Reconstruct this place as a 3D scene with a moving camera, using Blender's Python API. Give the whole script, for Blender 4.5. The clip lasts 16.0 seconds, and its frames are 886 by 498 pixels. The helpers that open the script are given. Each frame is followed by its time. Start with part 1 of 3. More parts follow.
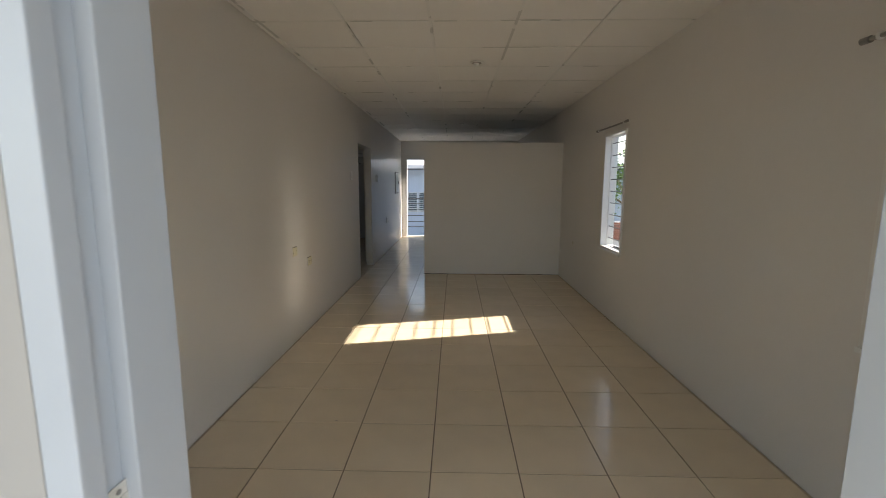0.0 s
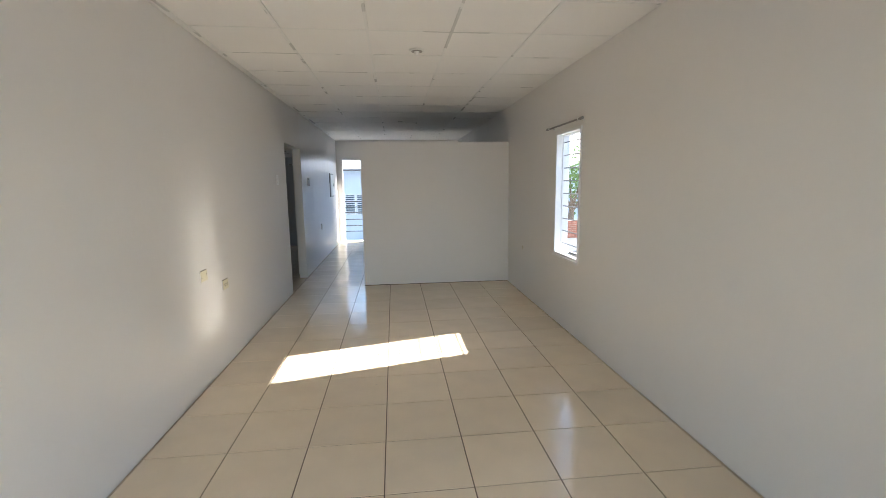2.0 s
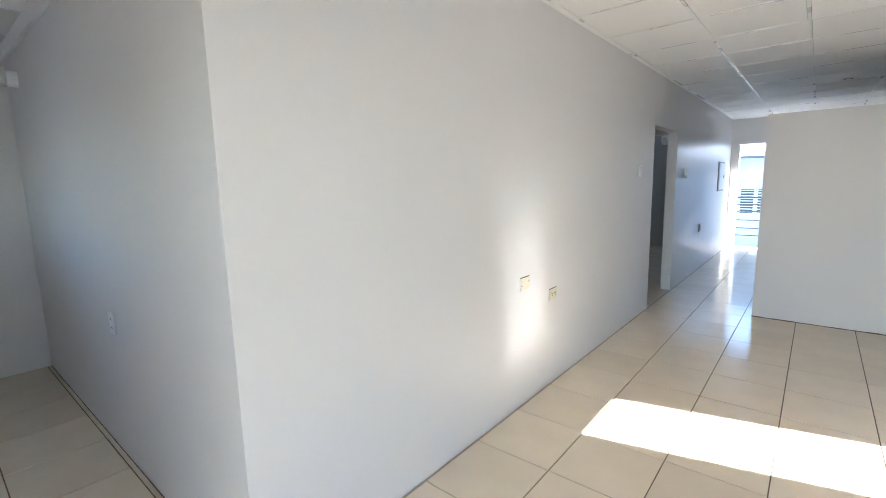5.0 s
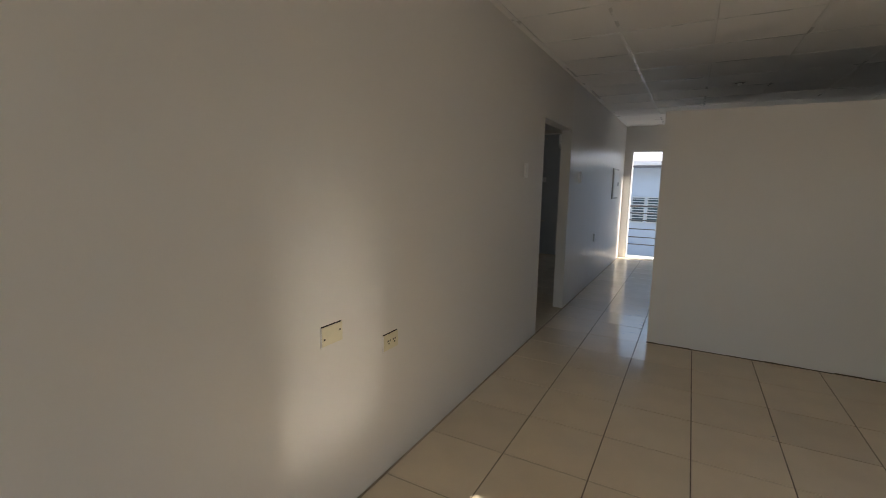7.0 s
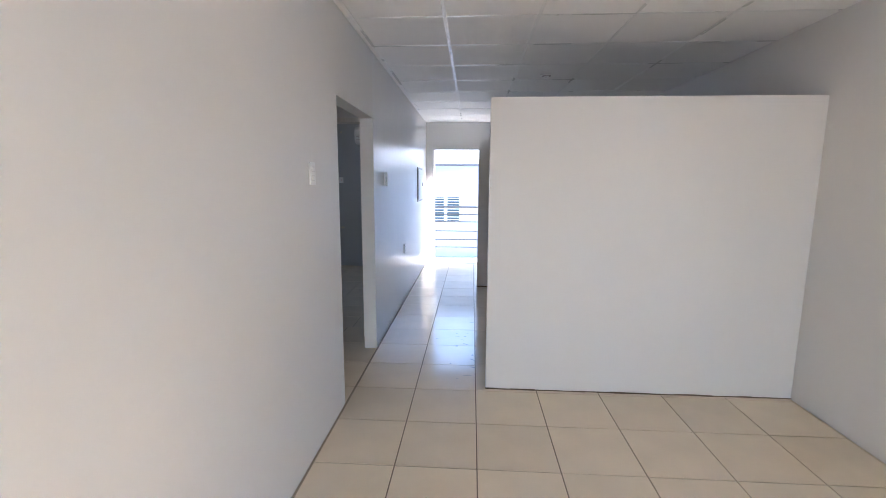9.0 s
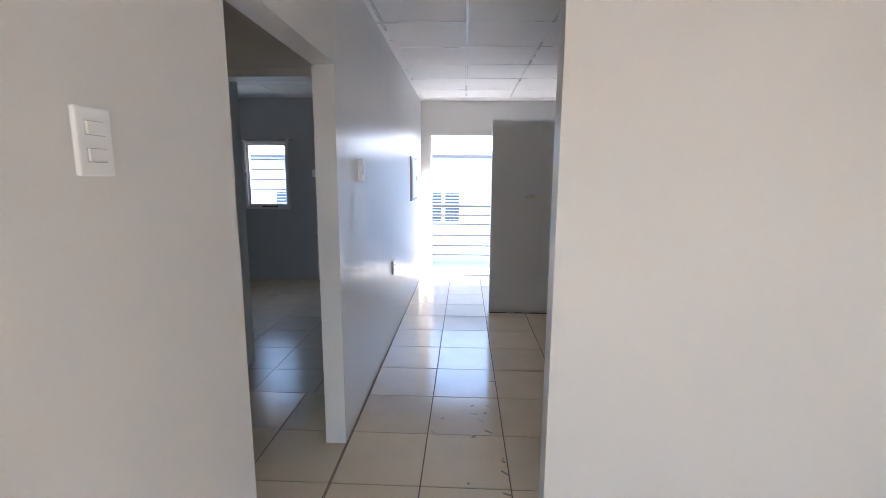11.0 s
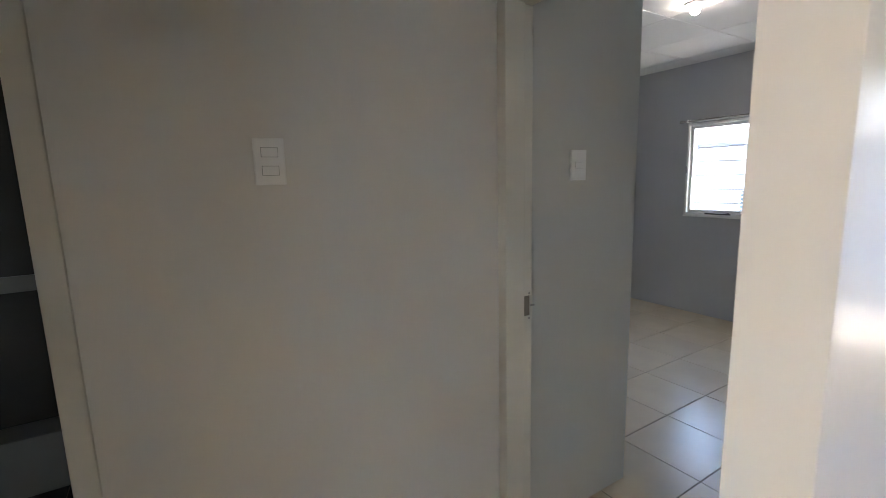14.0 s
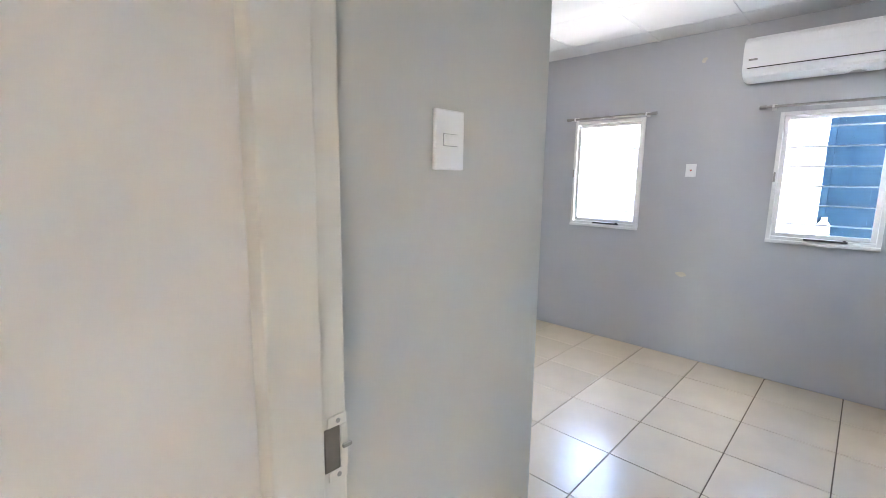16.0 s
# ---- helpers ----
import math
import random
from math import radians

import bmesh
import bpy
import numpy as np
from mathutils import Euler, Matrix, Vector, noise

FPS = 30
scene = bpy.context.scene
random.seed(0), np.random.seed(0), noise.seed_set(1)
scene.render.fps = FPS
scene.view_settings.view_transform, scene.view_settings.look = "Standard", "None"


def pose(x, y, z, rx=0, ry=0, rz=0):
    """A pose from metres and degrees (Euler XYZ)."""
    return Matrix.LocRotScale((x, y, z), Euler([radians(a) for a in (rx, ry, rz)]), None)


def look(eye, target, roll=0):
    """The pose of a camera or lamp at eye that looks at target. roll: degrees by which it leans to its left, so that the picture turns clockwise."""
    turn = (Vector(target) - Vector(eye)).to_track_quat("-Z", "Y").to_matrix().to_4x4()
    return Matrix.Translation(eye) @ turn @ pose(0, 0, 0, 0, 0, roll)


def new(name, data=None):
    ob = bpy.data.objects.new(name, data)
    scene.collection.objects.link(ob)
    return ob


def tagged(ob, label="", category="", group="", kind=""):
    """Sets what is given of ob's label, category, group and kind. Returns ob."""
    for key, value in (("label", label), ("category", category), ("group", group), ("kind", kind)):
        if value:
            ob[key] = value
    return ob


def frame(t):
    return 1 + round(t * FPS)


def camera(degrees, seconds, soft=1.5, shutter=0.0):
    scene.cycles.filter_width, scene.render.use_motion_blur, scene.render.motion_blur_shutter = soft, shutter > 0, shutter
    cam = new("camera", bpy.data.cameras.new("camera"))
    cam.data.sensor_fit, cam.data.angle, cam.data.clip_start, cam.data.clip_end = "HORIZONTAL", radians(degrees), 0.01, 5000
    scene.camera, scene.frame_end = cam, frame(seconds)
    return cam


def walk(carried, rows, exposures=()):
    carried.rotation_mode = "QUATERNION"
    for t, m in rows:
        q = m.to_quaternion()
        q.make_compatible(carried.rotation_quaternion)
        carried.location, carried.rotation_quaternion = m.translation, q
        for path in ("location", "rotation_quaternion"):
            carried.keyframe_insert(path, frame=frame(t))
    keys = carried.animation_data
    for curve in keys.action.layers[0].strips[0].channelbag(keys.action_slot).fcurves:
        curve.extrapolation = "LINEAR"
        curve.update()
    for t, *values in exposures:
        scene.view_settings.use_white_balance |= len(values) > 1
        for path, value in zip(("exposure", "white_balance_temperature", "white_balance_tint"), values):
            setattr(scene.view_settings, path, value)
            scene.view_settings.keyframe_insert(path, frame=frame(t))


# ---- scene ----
cam = camera(89.7, 16.0, soft=0.85, shutter=0.15)
PATH = [
    (0, (-0.009, 0.196, 1.432), (-0.059, 2.175, 1.144), 0.2),
    (0.5, (0.029, 0.364, 1.422), (0.192, 2.336, 1.132), 0.3),
    (1, (0.041, 0.492, 1.435), (0.243, 2.46, 1.147), -0.5),
    (1.5, (-0.011, 0.618, 1.483), (0.196, 2.586, 1.193), -0.7),
    (2, (-0.034, 0.728, 1.483), (0.18, 2.695, 1.19), -0.7),
    (2.5, (-0.008, 0.871, 1.483), (0.175, 2.84, 1.187), -0.9),
    (3, (0.012, 0.993, 1.474), (-0.251, 2.954, 1.18), -1.6),
    (3.5, (0.012, 1.085, 1.465), (-0.876, 2.853, 1.174), -1.6),
    (4, (0.003, 1.23, 1.504), (-1.257, 2.755, 1.209), -2.0),
    (6.5, (-0.175, 2.54, 1.431), (-1.403, 4.09, 1.129), 0.7),
    (7, (-0.229, 2.852, 1.431), (-1.187, 4.583, 1.138), 0.9),
    (7.5, (-0.319, 3.133, 1.444), (-1.007, 4.988, 1.153), 1.0),
    (8, (-0.425, 3.437, 1.46), (-0.841, 5.372, 1.171), 0.7),
    (8.5, (-0.526, 3.773, 1.476), (-0.7, 5.743, 1.182), 0.5),
    (9, (-0.609, 4.131, 1.504), (-0.734, 6.104, 1.207), 0.3),
    (11.5, (-0.837, 6.058, 1.486), (-0.929, 8.03, 1.164), 0.3),
    (12, (-0.885, 6.376, 1.507), (-1.165, 8.33, 1.185), -0.3),
    (12.5, (-0.974, 6.651, 1.525), (-1.629, 8.512, 1.197), -0.4),
    (13, (-1.061, 6.893, 1.514), (-2.072, 8.585, 1.174), -0.5),
    (13.5, (-1.139, 7.113, 1.513), (-2.552, 8.488, 1.176), -0.8),
    (14, (-1.261, 7.299, 1.481), (-2.939, 8.34, 1.167), -1.5),
    (14.5, (-1.45, 7.473, 1.477), (-3.182, 8.419, 1.15), -1.3),
    (15, (-1.61, 7.676, 1.458), (-3.318, 8.666, 1.144), -0.8),
    (15.5, (-1.739, 7.858, 1.451), (-3.253, 9.128, 1.139), 0.5),
    (16, (-1.867, 8.029, 1.443), (-3.226, 9.462, 1.128), 0.8),
]
EXPOSURES = [
    (0.0, 1.43, 7300, 12), (0.5, 1.65, 7150, 12), (1.5, 2.2, 6900, 12), (2.5, 3.1, 5950, 10), (3.2, 3.45, 5700, 10), (4.2, 3.42, 5750, 10),
    (6.3, 2.45, 6500, 10), (7.0, 1.62, 7200, 13), (7.5, 1.56, 7200, 14), (8.0, 1.98, 7000, 16), (8.6, 2.85, 6150, 14), (9.2, 3.7, 5950, 18),
    (11.3, 3.7, 6250, 17), (12.5, 3.68, 6550, 14), (13.0, 3.75, 6700, 14), (13.4, 3.55, 6900, 15), (14.0, 4.78, 7000, 15), (14.5, 5.7, 6700, 18),
    (15.0, 6.32, 6600, 18), (16.0, 6.32, 6800, 18),
]
walk(cam, [(t, look(eye, target, roll)) for t, eye, target, roll in PATH], EXPOSURES)

# ---------------------------------------------------------------- light
SUN_DIR = Vector((1.0, 0.25, 0.70)).normalized()      # towards the sun
world = bpy.data.worlds.new("sky")
scene.world = world
world.use_nodes = True
wn = world.node_tree
sky = wn.nodes.new("ShaderNodeTexSky")
sky.sky_type = "NISHITA"
sky.sun_disc = False
sky.sun_elevation = math.asin(SUN_DIR.z)
sky.sun_rotation = math.atan2(SUN_DIR.x, SUN_DIR.y)
wn.links.new(sky.outputs[0], wn.nodes["Background"].inputs[0])
wn.nodes["Background"].inputs[1].default_value = 0.15
sun = new("sun", bpy.data.lights.new("sun", "SUN"))
sun.data.energy, sun.data.angle, sun.data.color = 5.0, radians(0.6), (1.0, 0.97, 0.92)
scene.cycles.caustics_reflective, scene.cycles.blur_glossy = True, 0.0      # the floor throws the sun on to the wall
sun.matrix_world = look(SUN_DIR * 30, (0, 0, 0))

# area lamp added before the entrance doorway to strengthen the skylight indoors
porch = new("entrance_fill_lamp", bpy.data.lights.new("entrance_fill_lamp", "AREA"))
porch.data.shape, porch.data.size, porch.data.size_y, porch.data.energy, porch.data.color = "RECTANGLE", 2.4, 2.2, 5, (0.95, 0.97, 1.0)
porch.matrix_world = look((0.1, -0.9, 1.35), (0.1, 3.0, 1.2))

# ---------------------------------------------------------------- materials
def nodes_of(name):
    m = bpy.data.materials.new(name)
    m.use_nodes = True
    return m, m.node_tree, m.node_tree.nodes["Principled BSDF"]


def surface(name, color, rough=0.5, metal=0.0, vary=0.06, scale=4.0, fine=60.0, bump=0.05, dist=0.002, rough_vary=0.08,
            per_object=0.0, coat=0.0, spec=0.5, stretch=None, detail=(5, 3)):
    """A paint, plaster, tile or metal with variation at a coarse and a fine scale."""
    m, nt, b = nodes_of(name)
    N, L = nt.nodes, nt.links
    geo = N.new("ShaderNodeTexCoord")
    coarse = N.new("ShaderNodeTexNoise")
    coarse.inputs["Scale"].default_value, coarse.inputs["Detail"].default_value = scale, detail[0]
    grain = N.new("ShaderNodeTexNoise")
    grain.inputs["Scale"].default_value, grain.inputs["Detail"].default_value = fine, detail[1]
    place = geo.outputs["Object"]
    if stretch:
        mapping = N.new("ShaderNodeMapping")
        mapping.inputs["Scale"].default_value = stretch
        L.new(place, mapping.inputs["Vector"])
        place = mapping.outputs[0]
    for n in (coarse, grain):
        L.new(place, n.inputs["Vector"])
    mix = N.new("ShaderNodeMath")
    mix.operation = "MULTIPLY_ADD"
    L.new(coarse.outputs[0], mix.inputs[0])
    mix.inputs[1].default_value = vary * 2
    mix.inputs[2].default_value = 1 - vary
    last = mix.outputs[0]
    if per_object:
        info = N.new("ShaderNodeObjectInfo")
        obj = N.new("ShaderNodeMath")
        obj.operation = "MULTIPLY_ADD"
        L.new(info.outputs["Random"], obj.inputs[0])
        obj.inputs[1].default_value = per_object
        obj.inputs[2].default_value = 1 - per_object / 2
        both = N.new("ShaderNodeMath")
        both.operation = "MULTIPLY"
        L.new(last, both.inputs[0])
        L.new(obj.outputs[0], both.inputs[1])
        last = both.outputs[0]
    tint = N.new("ShaderNodeVectorMath")
    tint.operation = "SCALE"
    tint.inputs[0].default_value = color
    L.new(last, tint.inputs["Scale"])
    L.new(tint.outputs[0], b.inputs["Base Color"])
    r = N.new("ShaderNodeMath")
    r.operation = "MULTIPLY_ADD"
    L.new(coarse.outputs[0], r.inputs[0])
    r.inputs[1].default_value = rough_vary
    r.inputs[2].default_value = max(0.02, rough - rough_vary / 2)
    L.new(r.outputs[0], b.inputs["Roughness"])
    b.inputs["Metallic"].default_value = metal
    b.inputs["Specular IOR Level"].default_value = spec
    b.inputs["Coat Weight"].default_value = coat
    if bump:
        add = N.new("ShaderNodeMath")
        add.operation = "ADD"
        L.new(coarse.outputs[0], add.inputs[0])
        L.new(grain.outputs[0], add.inputs[1])
        bp = N.new("ShaderNodeBump")
        bp.inputs["Strength"].default_value, bp.inputs["Distance"].default_value = bump, dist
        L.new(add.outputs[0], bp.inputs["Height"])
        L.new(bp.outputs[0], b.inputs["Normal"])
    return m


def glowing(name, color, strength):
    m, nt, b = nodes_of(name)
    b.inputs["Base Color"].default_value = (*color, 1)
    b.inputs["Emission Color"].default_value = (*color, 1)
    b.inputs["Emission Strength"].default_value = strength
    return m


def clear_glass(name, tint=(1, 1, 1)):
    m, nt, b = nodes_of(name)
    b.inputs["Base Color"].default_value = (*tint, 1)
    b.inputs["Transmission Weight"].default_value = 1
    b.inputs["Roughness"].default_value = 0.0
    b.inputs["IOR"].default_value = 1.05
    return m


PAINT = surface("wall_paint", (0.74, 0.72, 0.69), 0.42, vary=0.03, scale=1.3, fine=22, bump=0.25, dist=0.004, rough_vary=0.15)
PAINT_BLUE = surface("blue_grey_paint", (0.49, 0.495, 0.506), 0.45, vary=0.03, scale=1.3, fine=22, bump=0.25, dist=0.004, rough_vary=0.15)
# bedroom paint lightened and warmed to offset dim bluish light on return wall
PAINT_RETURN = surface("grey_paint_lightened", (0.60, 0.59, 0.555), 0.45, vary=0.03, scale=1.3, fine=22, bump=0.25, dist=0.004, rough_vary=0.15)
PAINT_GLOSS = surface("gloss_wall_paint", (0.74, 0.73, 0.71), 0.33, vary=0.03, scale=1.5, fine=4.5, bump=0.5, dist=0.012, rough_vary=0.10, stretch=(1, 1, 0.5), detail=(2, 1))
BOARD = surface("ceiling_board", (0.82, 0.81, 0.79), 0.75, vary=0.05, scale=1.1, fine=90, bump=0.1)
TEE_WHITE = surface("white_tee", (0.76, 0.76, 0.74), 0.28, vary=0.04, scale=3, bump=0.0)
GRID = surface("ceiling_batten", (0.55, 0.54, 0.51), 0.5, vary=0.08)
TILE = surface("ivory_floor_tile", (0.80, 0.67, 0.49), 0.155, vary=0.09, scale=4, fine=120, bump=0.03, dist=0.001, rough_vary=0.08,
               per_object=0.08, spec=0.65)
# the ivory tile again, rougher and slightly darker, for the bedroom floor
TILE_DULL = surface("dull_ivory_floor_tile", (0.74, 0.63, 0.48), 0.24, vary=0.10, scale=4, fine=120, bump=0.03, dist=0.001, rough_vary=0.10,
                     per_object=0.08, spec=0.45)
GROUT = surface("dark_grout", (0.14, 0.10, 0.065), 0.8, vary=0.3, scale=9)
WHITE = surface("white_gloss_paint", (0.78, 0.78, 0.76), 0.32, vary=0.03, scale=6, fine=40, bump=0.08)
LATCH_HOLE = surface("grey_brown_mortise", (0.19, 0.17, 0.14), 0.8, vary=0.3, scale=30)
CREAM = surface("cream_frame_paint", (0.72, 0.69, 0.62), 0.38, vary=0.06, scale=5, fine=30, bump=0.15)
PLASTIC = surface("white_plastic", (0.88, 0.88, 0.87), 0.28, vary=0.02, bump=0.0)
YELLOWED = surface("yellowed_plastic", (0.72, 0.67, 0.50), 0.4, vary=0.15, scale=14, bump=0.05)
SHADOW_LINE = surface("grey_shadow_line", (0.42, 0.42, 0.41), 0.5, vary=0.05, bump=0.0)
DARK = surface("dark_gap", (0.03, 0.028, 0.025), 0.7, vary=0.2)
STEEL = surface("dull_steel", (0.36, 0.35, 0.33), 0.38, metal=0.9, vary=0.15, scale=20, bump=0.05)
RUSTY = surface("painted_bar", (0.22, 0.22, 0.22), 0.45, metal=0.3, vary=0.2, scale=30)
RAIL = surface("dark_rail_paint", (0.06, 0.065, 0.07), 0.5, vary=0.2, scale=15)
FRONT_PAINT = surface("grey_white_frame_paint", (0.56, 0.60, 0.64), 0.35, vary=0.04, scale=5, fine=40, bump=0.1)
BLACK = surface("black_metal", (0.03, 0.03, 0.03), 0.4, vary=0.2)
GLASS = clear_glass("window_glass", (0.97, 0.99, 0.99))
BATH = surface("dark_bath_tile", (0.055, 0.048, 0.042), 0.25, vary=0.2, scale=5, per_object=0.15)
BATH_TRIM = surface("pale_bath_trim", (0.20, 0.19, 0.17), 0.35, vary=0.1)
CONCRETE = surface("concrete", (0.58, 0.57, 0.55), 0.85, vary=0.2, scale=1.5, fine=40, bump=0.3, dist=0.01)
# concrete colour lowered so the slabs throw less light indoors
YARD = surface("low_bounce_concrete", (0.40, 0.39, 0.37), 0.9, vary=0.25, scale=1.2, fine=30, bump=0.3, dist=0.01)
GRAVEL = surface("dark_gravel", (0.16, 0.16, 0.16), 0.95, vary=0.4, scale=0.8, fine=25, bump=0.8, dist=0.03)
RENDER_GREY = surface("grey_beige_render", (0.46, 0.44, 0.41), 0.7, vary=0.05, scale=1.5, fine=40, bump=0.2, dist=0.003)
FACADE = surface("pale_blue_render", (0.44, 0.54, 0.66), 0.8, vary=0.06, scale=0.8, fine=30, bump=0.2, dist=0.01)
FACADE_WHITE = surface("white_render", (0.78, 0.77, 0.76), 0.8, vary=0.05, scale=0.7, fine=30, bump=0.2, dist=0.01)
SHUTTER = surface("grey_blue_louver", (0.03, 0.07, 0.09), 0.5, vary=0.1)
SHUTTER_FRAME = surface("pale_louver_frame", (0.50, 0.56, 0.60), 0.5, vary=0.1)
EAVE = surface("dark_eave", (0.12, 0.13, 0.15), 0.6, vary=0.2)
ROOF = surface("pale_roof_sheet", (0.62, 0.64, 0.66), 0.5, metal=0.2, vary=0.1)
TEAL = surface("teal_window_glass", (0.22, 0.42, 0.46), 0.08, vary=0.1, bump=0.0)
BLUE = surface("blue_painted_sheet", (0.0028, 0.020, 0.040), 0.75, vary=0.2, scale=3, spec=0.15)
BRICK = surface("red_brick", (0.34, 0.15, 0.10), 0.9, vary=0.3, scale=8, per_object=0.3)
BARK = surface("bark", (0.14, 0.10, 0.07), 0.9, vary=0.3, scale=12, bump=0.6, dist=0.02)
LEAF = surface("leaf", (0.09, 0.16, 0.035), 0.55, vary=0.4, scale=2.5, bump=0.0)
STAIN = surface("yellow_stain", (0.62, 0.58, 0.48), 0.5, vary=0.2, scale=20)
SCUFF = surface("dark_scuff", (0.30, 0.26, 0.21), 0.35, vary=0.5, scale=30)
LAMP_ON = glowing("lit_bulb", (1.0, 0.98, 0.94), 5.0)
RED = surface("red_mark", (0.5, 0.05, 0.04), 0.5)

# ---------------------------------------------------------------- mesh helpers
def box(bm, x0, x1, y0, y1, z0, z1, bevel=0.0):
    x0, x1, y0, y1, z0, z1 = min(x0, x1), max(x0, x1), min(y0, y1), max(y0, y1), min(z0, z1), max(z0, z1)
    vs = [bm.verts.new((x, y, z)) for x in (x0, x1) for y in (y0, y1) for z in (z0, z1)]
    fs = [bm.faces.new([vs[i] for i in f]) for f in
          ((0, 1, 3, 2), (4, 6, 7, 5), (0, 4, 5, 1), (2, 3, 7, 6), (0, 2, 6, 4), (1, 5, 7, 3))]
    if bevel:
        es = list({e for f in fs for e in f.edges})
        bmesh.ops.bevel(bm, geom=es, offset=bevel, segments=2, affect="EDGES", profile=0.6)
    return bm


def boxes(*dims, bevel=0.0):
    bm = bmesh.new()
    for d in dims:
        box(bm, *d, bevel=bevel)
    return bm


def rod(bm, a, b, r, n=10, r2=None):
    a, b = Vector(a), Vector(b)
    m = Matrix.Translation((a + b) / 2) @ (b - a).to_track_quat("Z", "Y").to_matrix().to_4x4()
    bmesh.ops.create_cone(bm, cap_ends=True, segments=n, radius1=r, radius2=r if r2 is None else r2, depth=(b - a).length, matrix=m)
    return bm


def rods(*rs):
    bm = bmesh.new()
    for r in rs:
        rod(bm, *r)
    return bm


def mesh(name, bm, material):
    bmesh.ops.recalc_face_normals(bm, faces=bm.faces)
    me = bpy.data.meshes.new(name)
    bm.to_mesh(me)
    bm.free()
    me.materials.append(material)
    return me


def part(name, bm, material, parent=None, label=""):
    ob = new(name, mesh(name, bm, material))
    ob.parent = parent
    return tagged(ob, label) if label else ob


def thing(name, m, label, category, group="", kind=""):
    ob = new(name)
    ob.empty_display_size = 0.1
    ob.matrix_world = m
    return tagged(ob, label, category, group, kind)


def structure(name, bm, material, label, category):
    return tagged(part(name, bm, material), label, category, kind="structure")


def wall_mesh(axis, p0, p1, u0, u1, z0, z1, holes=()):
    """A wall between the planes p0 and p1 of an axis ("x" or "y"), with rectangular holes (u0, u1, z0, z1) cut right through."""
    us = sorted({u0, u1, *[h[0] for h in holes], *[h[1] for h in holes]})
    zs = sorted({z0, z1, *[h[2] for h in holes], *[h[3] for h in holes]})
    us, zs = [u for u in us if u0 <= u <= u1], [z for z in zs if z0 <= z <= z1]
    bm, vs = bmesh.new(), {}

    def v(p, u, z):
        k = (p, u, z)
        if k not in vs:
            vs[k] = bm.verts.new((p, u, z) if axis == "x" else (u, p, z))
        return vs[k]

    def solid(i, j):
        if not (0 <= i < len(us) - 1 and 0 <= j < len(zs) - 1):
            return False
        u, z = (us[i] + us[i + 1]) / 2, (zs[j] + zs[j + 1]) / 2
        return not any(h[0] < u < h[1] and h[2] < z < h[3] for h in holes)

    for i in range(len(us) - 1):
        for j in range(len(zs) - 1):
            if not solid(i, j):
                continue
            a, b, c, d = us[i], us[i + 1], zs[j], zs[j + 1]
            for p in (p0, p1):
                bm.faces.new((v(p, a, c), v(p, b, c), v(p, b, d), v(p, a, d)))
            for di, dj, e in ((-1, 0, (a, c, a, d)), (1, 0, (b, c, b, d)), (0, -1, (a, c, b, c)), (0, 1, (a, d, b, d))):
                if not solid(i + di, j + dj):
                    bm.faces.new((v(p0, e[0], e[1]), v(p1, e[0], e[1]), v(p1, e[2], e[3]), v(p0, e[2], e[3])))
    return bm


# ---------------------------------------------------------------- the plan, in metres
XL, XR = -1.455, 1.665          # faces of the hall's long walls
TL, TO = 0.112, 0.12            # thickness of inner and outer walls
YF, YE = 0.84, 12.40            # inner faces of the front and end walls
H, HB = 2.57, 2.55              # ceiling of the hall and of the bedroom
YC = 2.28                       # corner of the side alcove
XA = -4.97                      # far wall of the alcove
YP, HP = 7.24, 2.068            # partition
YQ, HQ = 10.50, 2.078           # second partition
OP0, OP1, OPH = 6.95, 7.98, 2.035   # opening to the lobby
XV = -2.48                      # lobby's far wall
YD = 8.30                       # bedroom door wall
YB = 11.965                     # bedroom's window wall
XBL = -5.2
WIN_A = (1.37, 1.98, 0.79, 1.945)
WIN_B = (4.68, 5.28, 0.745, 1.965)
WIN_C = (-3.90, -3.302, 1.055, 1.95)
WIN_D = (-2.365, -1.79, 1.055, 1.91)
WIN_F = (-3.80, -3.05, 1.25, 1.95)
DOOR_E = (-1.34, -0.325, 0.0, 2.125)
DOOR_F = (-0.485, 0.648, -1.0, 2.15)
DOOR_B = (-2.475, -1.60, -1.0, 2.085)
DOOR_T = (6.30, 7.108, -1.0, 2.08)

# ---------------------------------------------------------------- structure
structure("wall_east", wall_mesh("x", XR, XR + TO, YF - 0.18, YE + TO, -0.3, H + 0.3, (WIN_A, WIN_B)), PAINT,
          "grey-beige painted plaster wall with two grilled windows", "wall")
structure("wall_west_hall", wall_mesh("x", XL - TL, XL, YC, OP1, -0.02, H + 0.3, ((OP0, OP1 + 1, -1, OPH),)), PAINT,
          "grey-beige painted plaster wall beside the hall", "wall")
structure("wall_west_passage", wall_mesh("x", XL - TL, XL, OP1, YE + TO, -0.02, H + 0.3), PAINT_GLOSS,
          "glossy grey painted wall along the back passage", "wall")
structure("wall_alcove", wall_mesh("y", YC, YC + TL, XA - TO, XL - TL, -0.02, H + 0.3), PAINT, "plain grey painted alcove wall", "wall")
structure("wall_alcove_end", wall_mesh("x", XA - TO, XA, YF - 0.18, YC, -0.02, H + 0.3), PAINT, "plain grey painted alcove end wall", "wall")
structure("wall_front", wall_mesh("y", YF - 0.18, YF, XA, XR, -0.3, H + 0.3, (DOOR_F, WIN_F)), PAINT, "front wall with the entrance doorway", "wall")
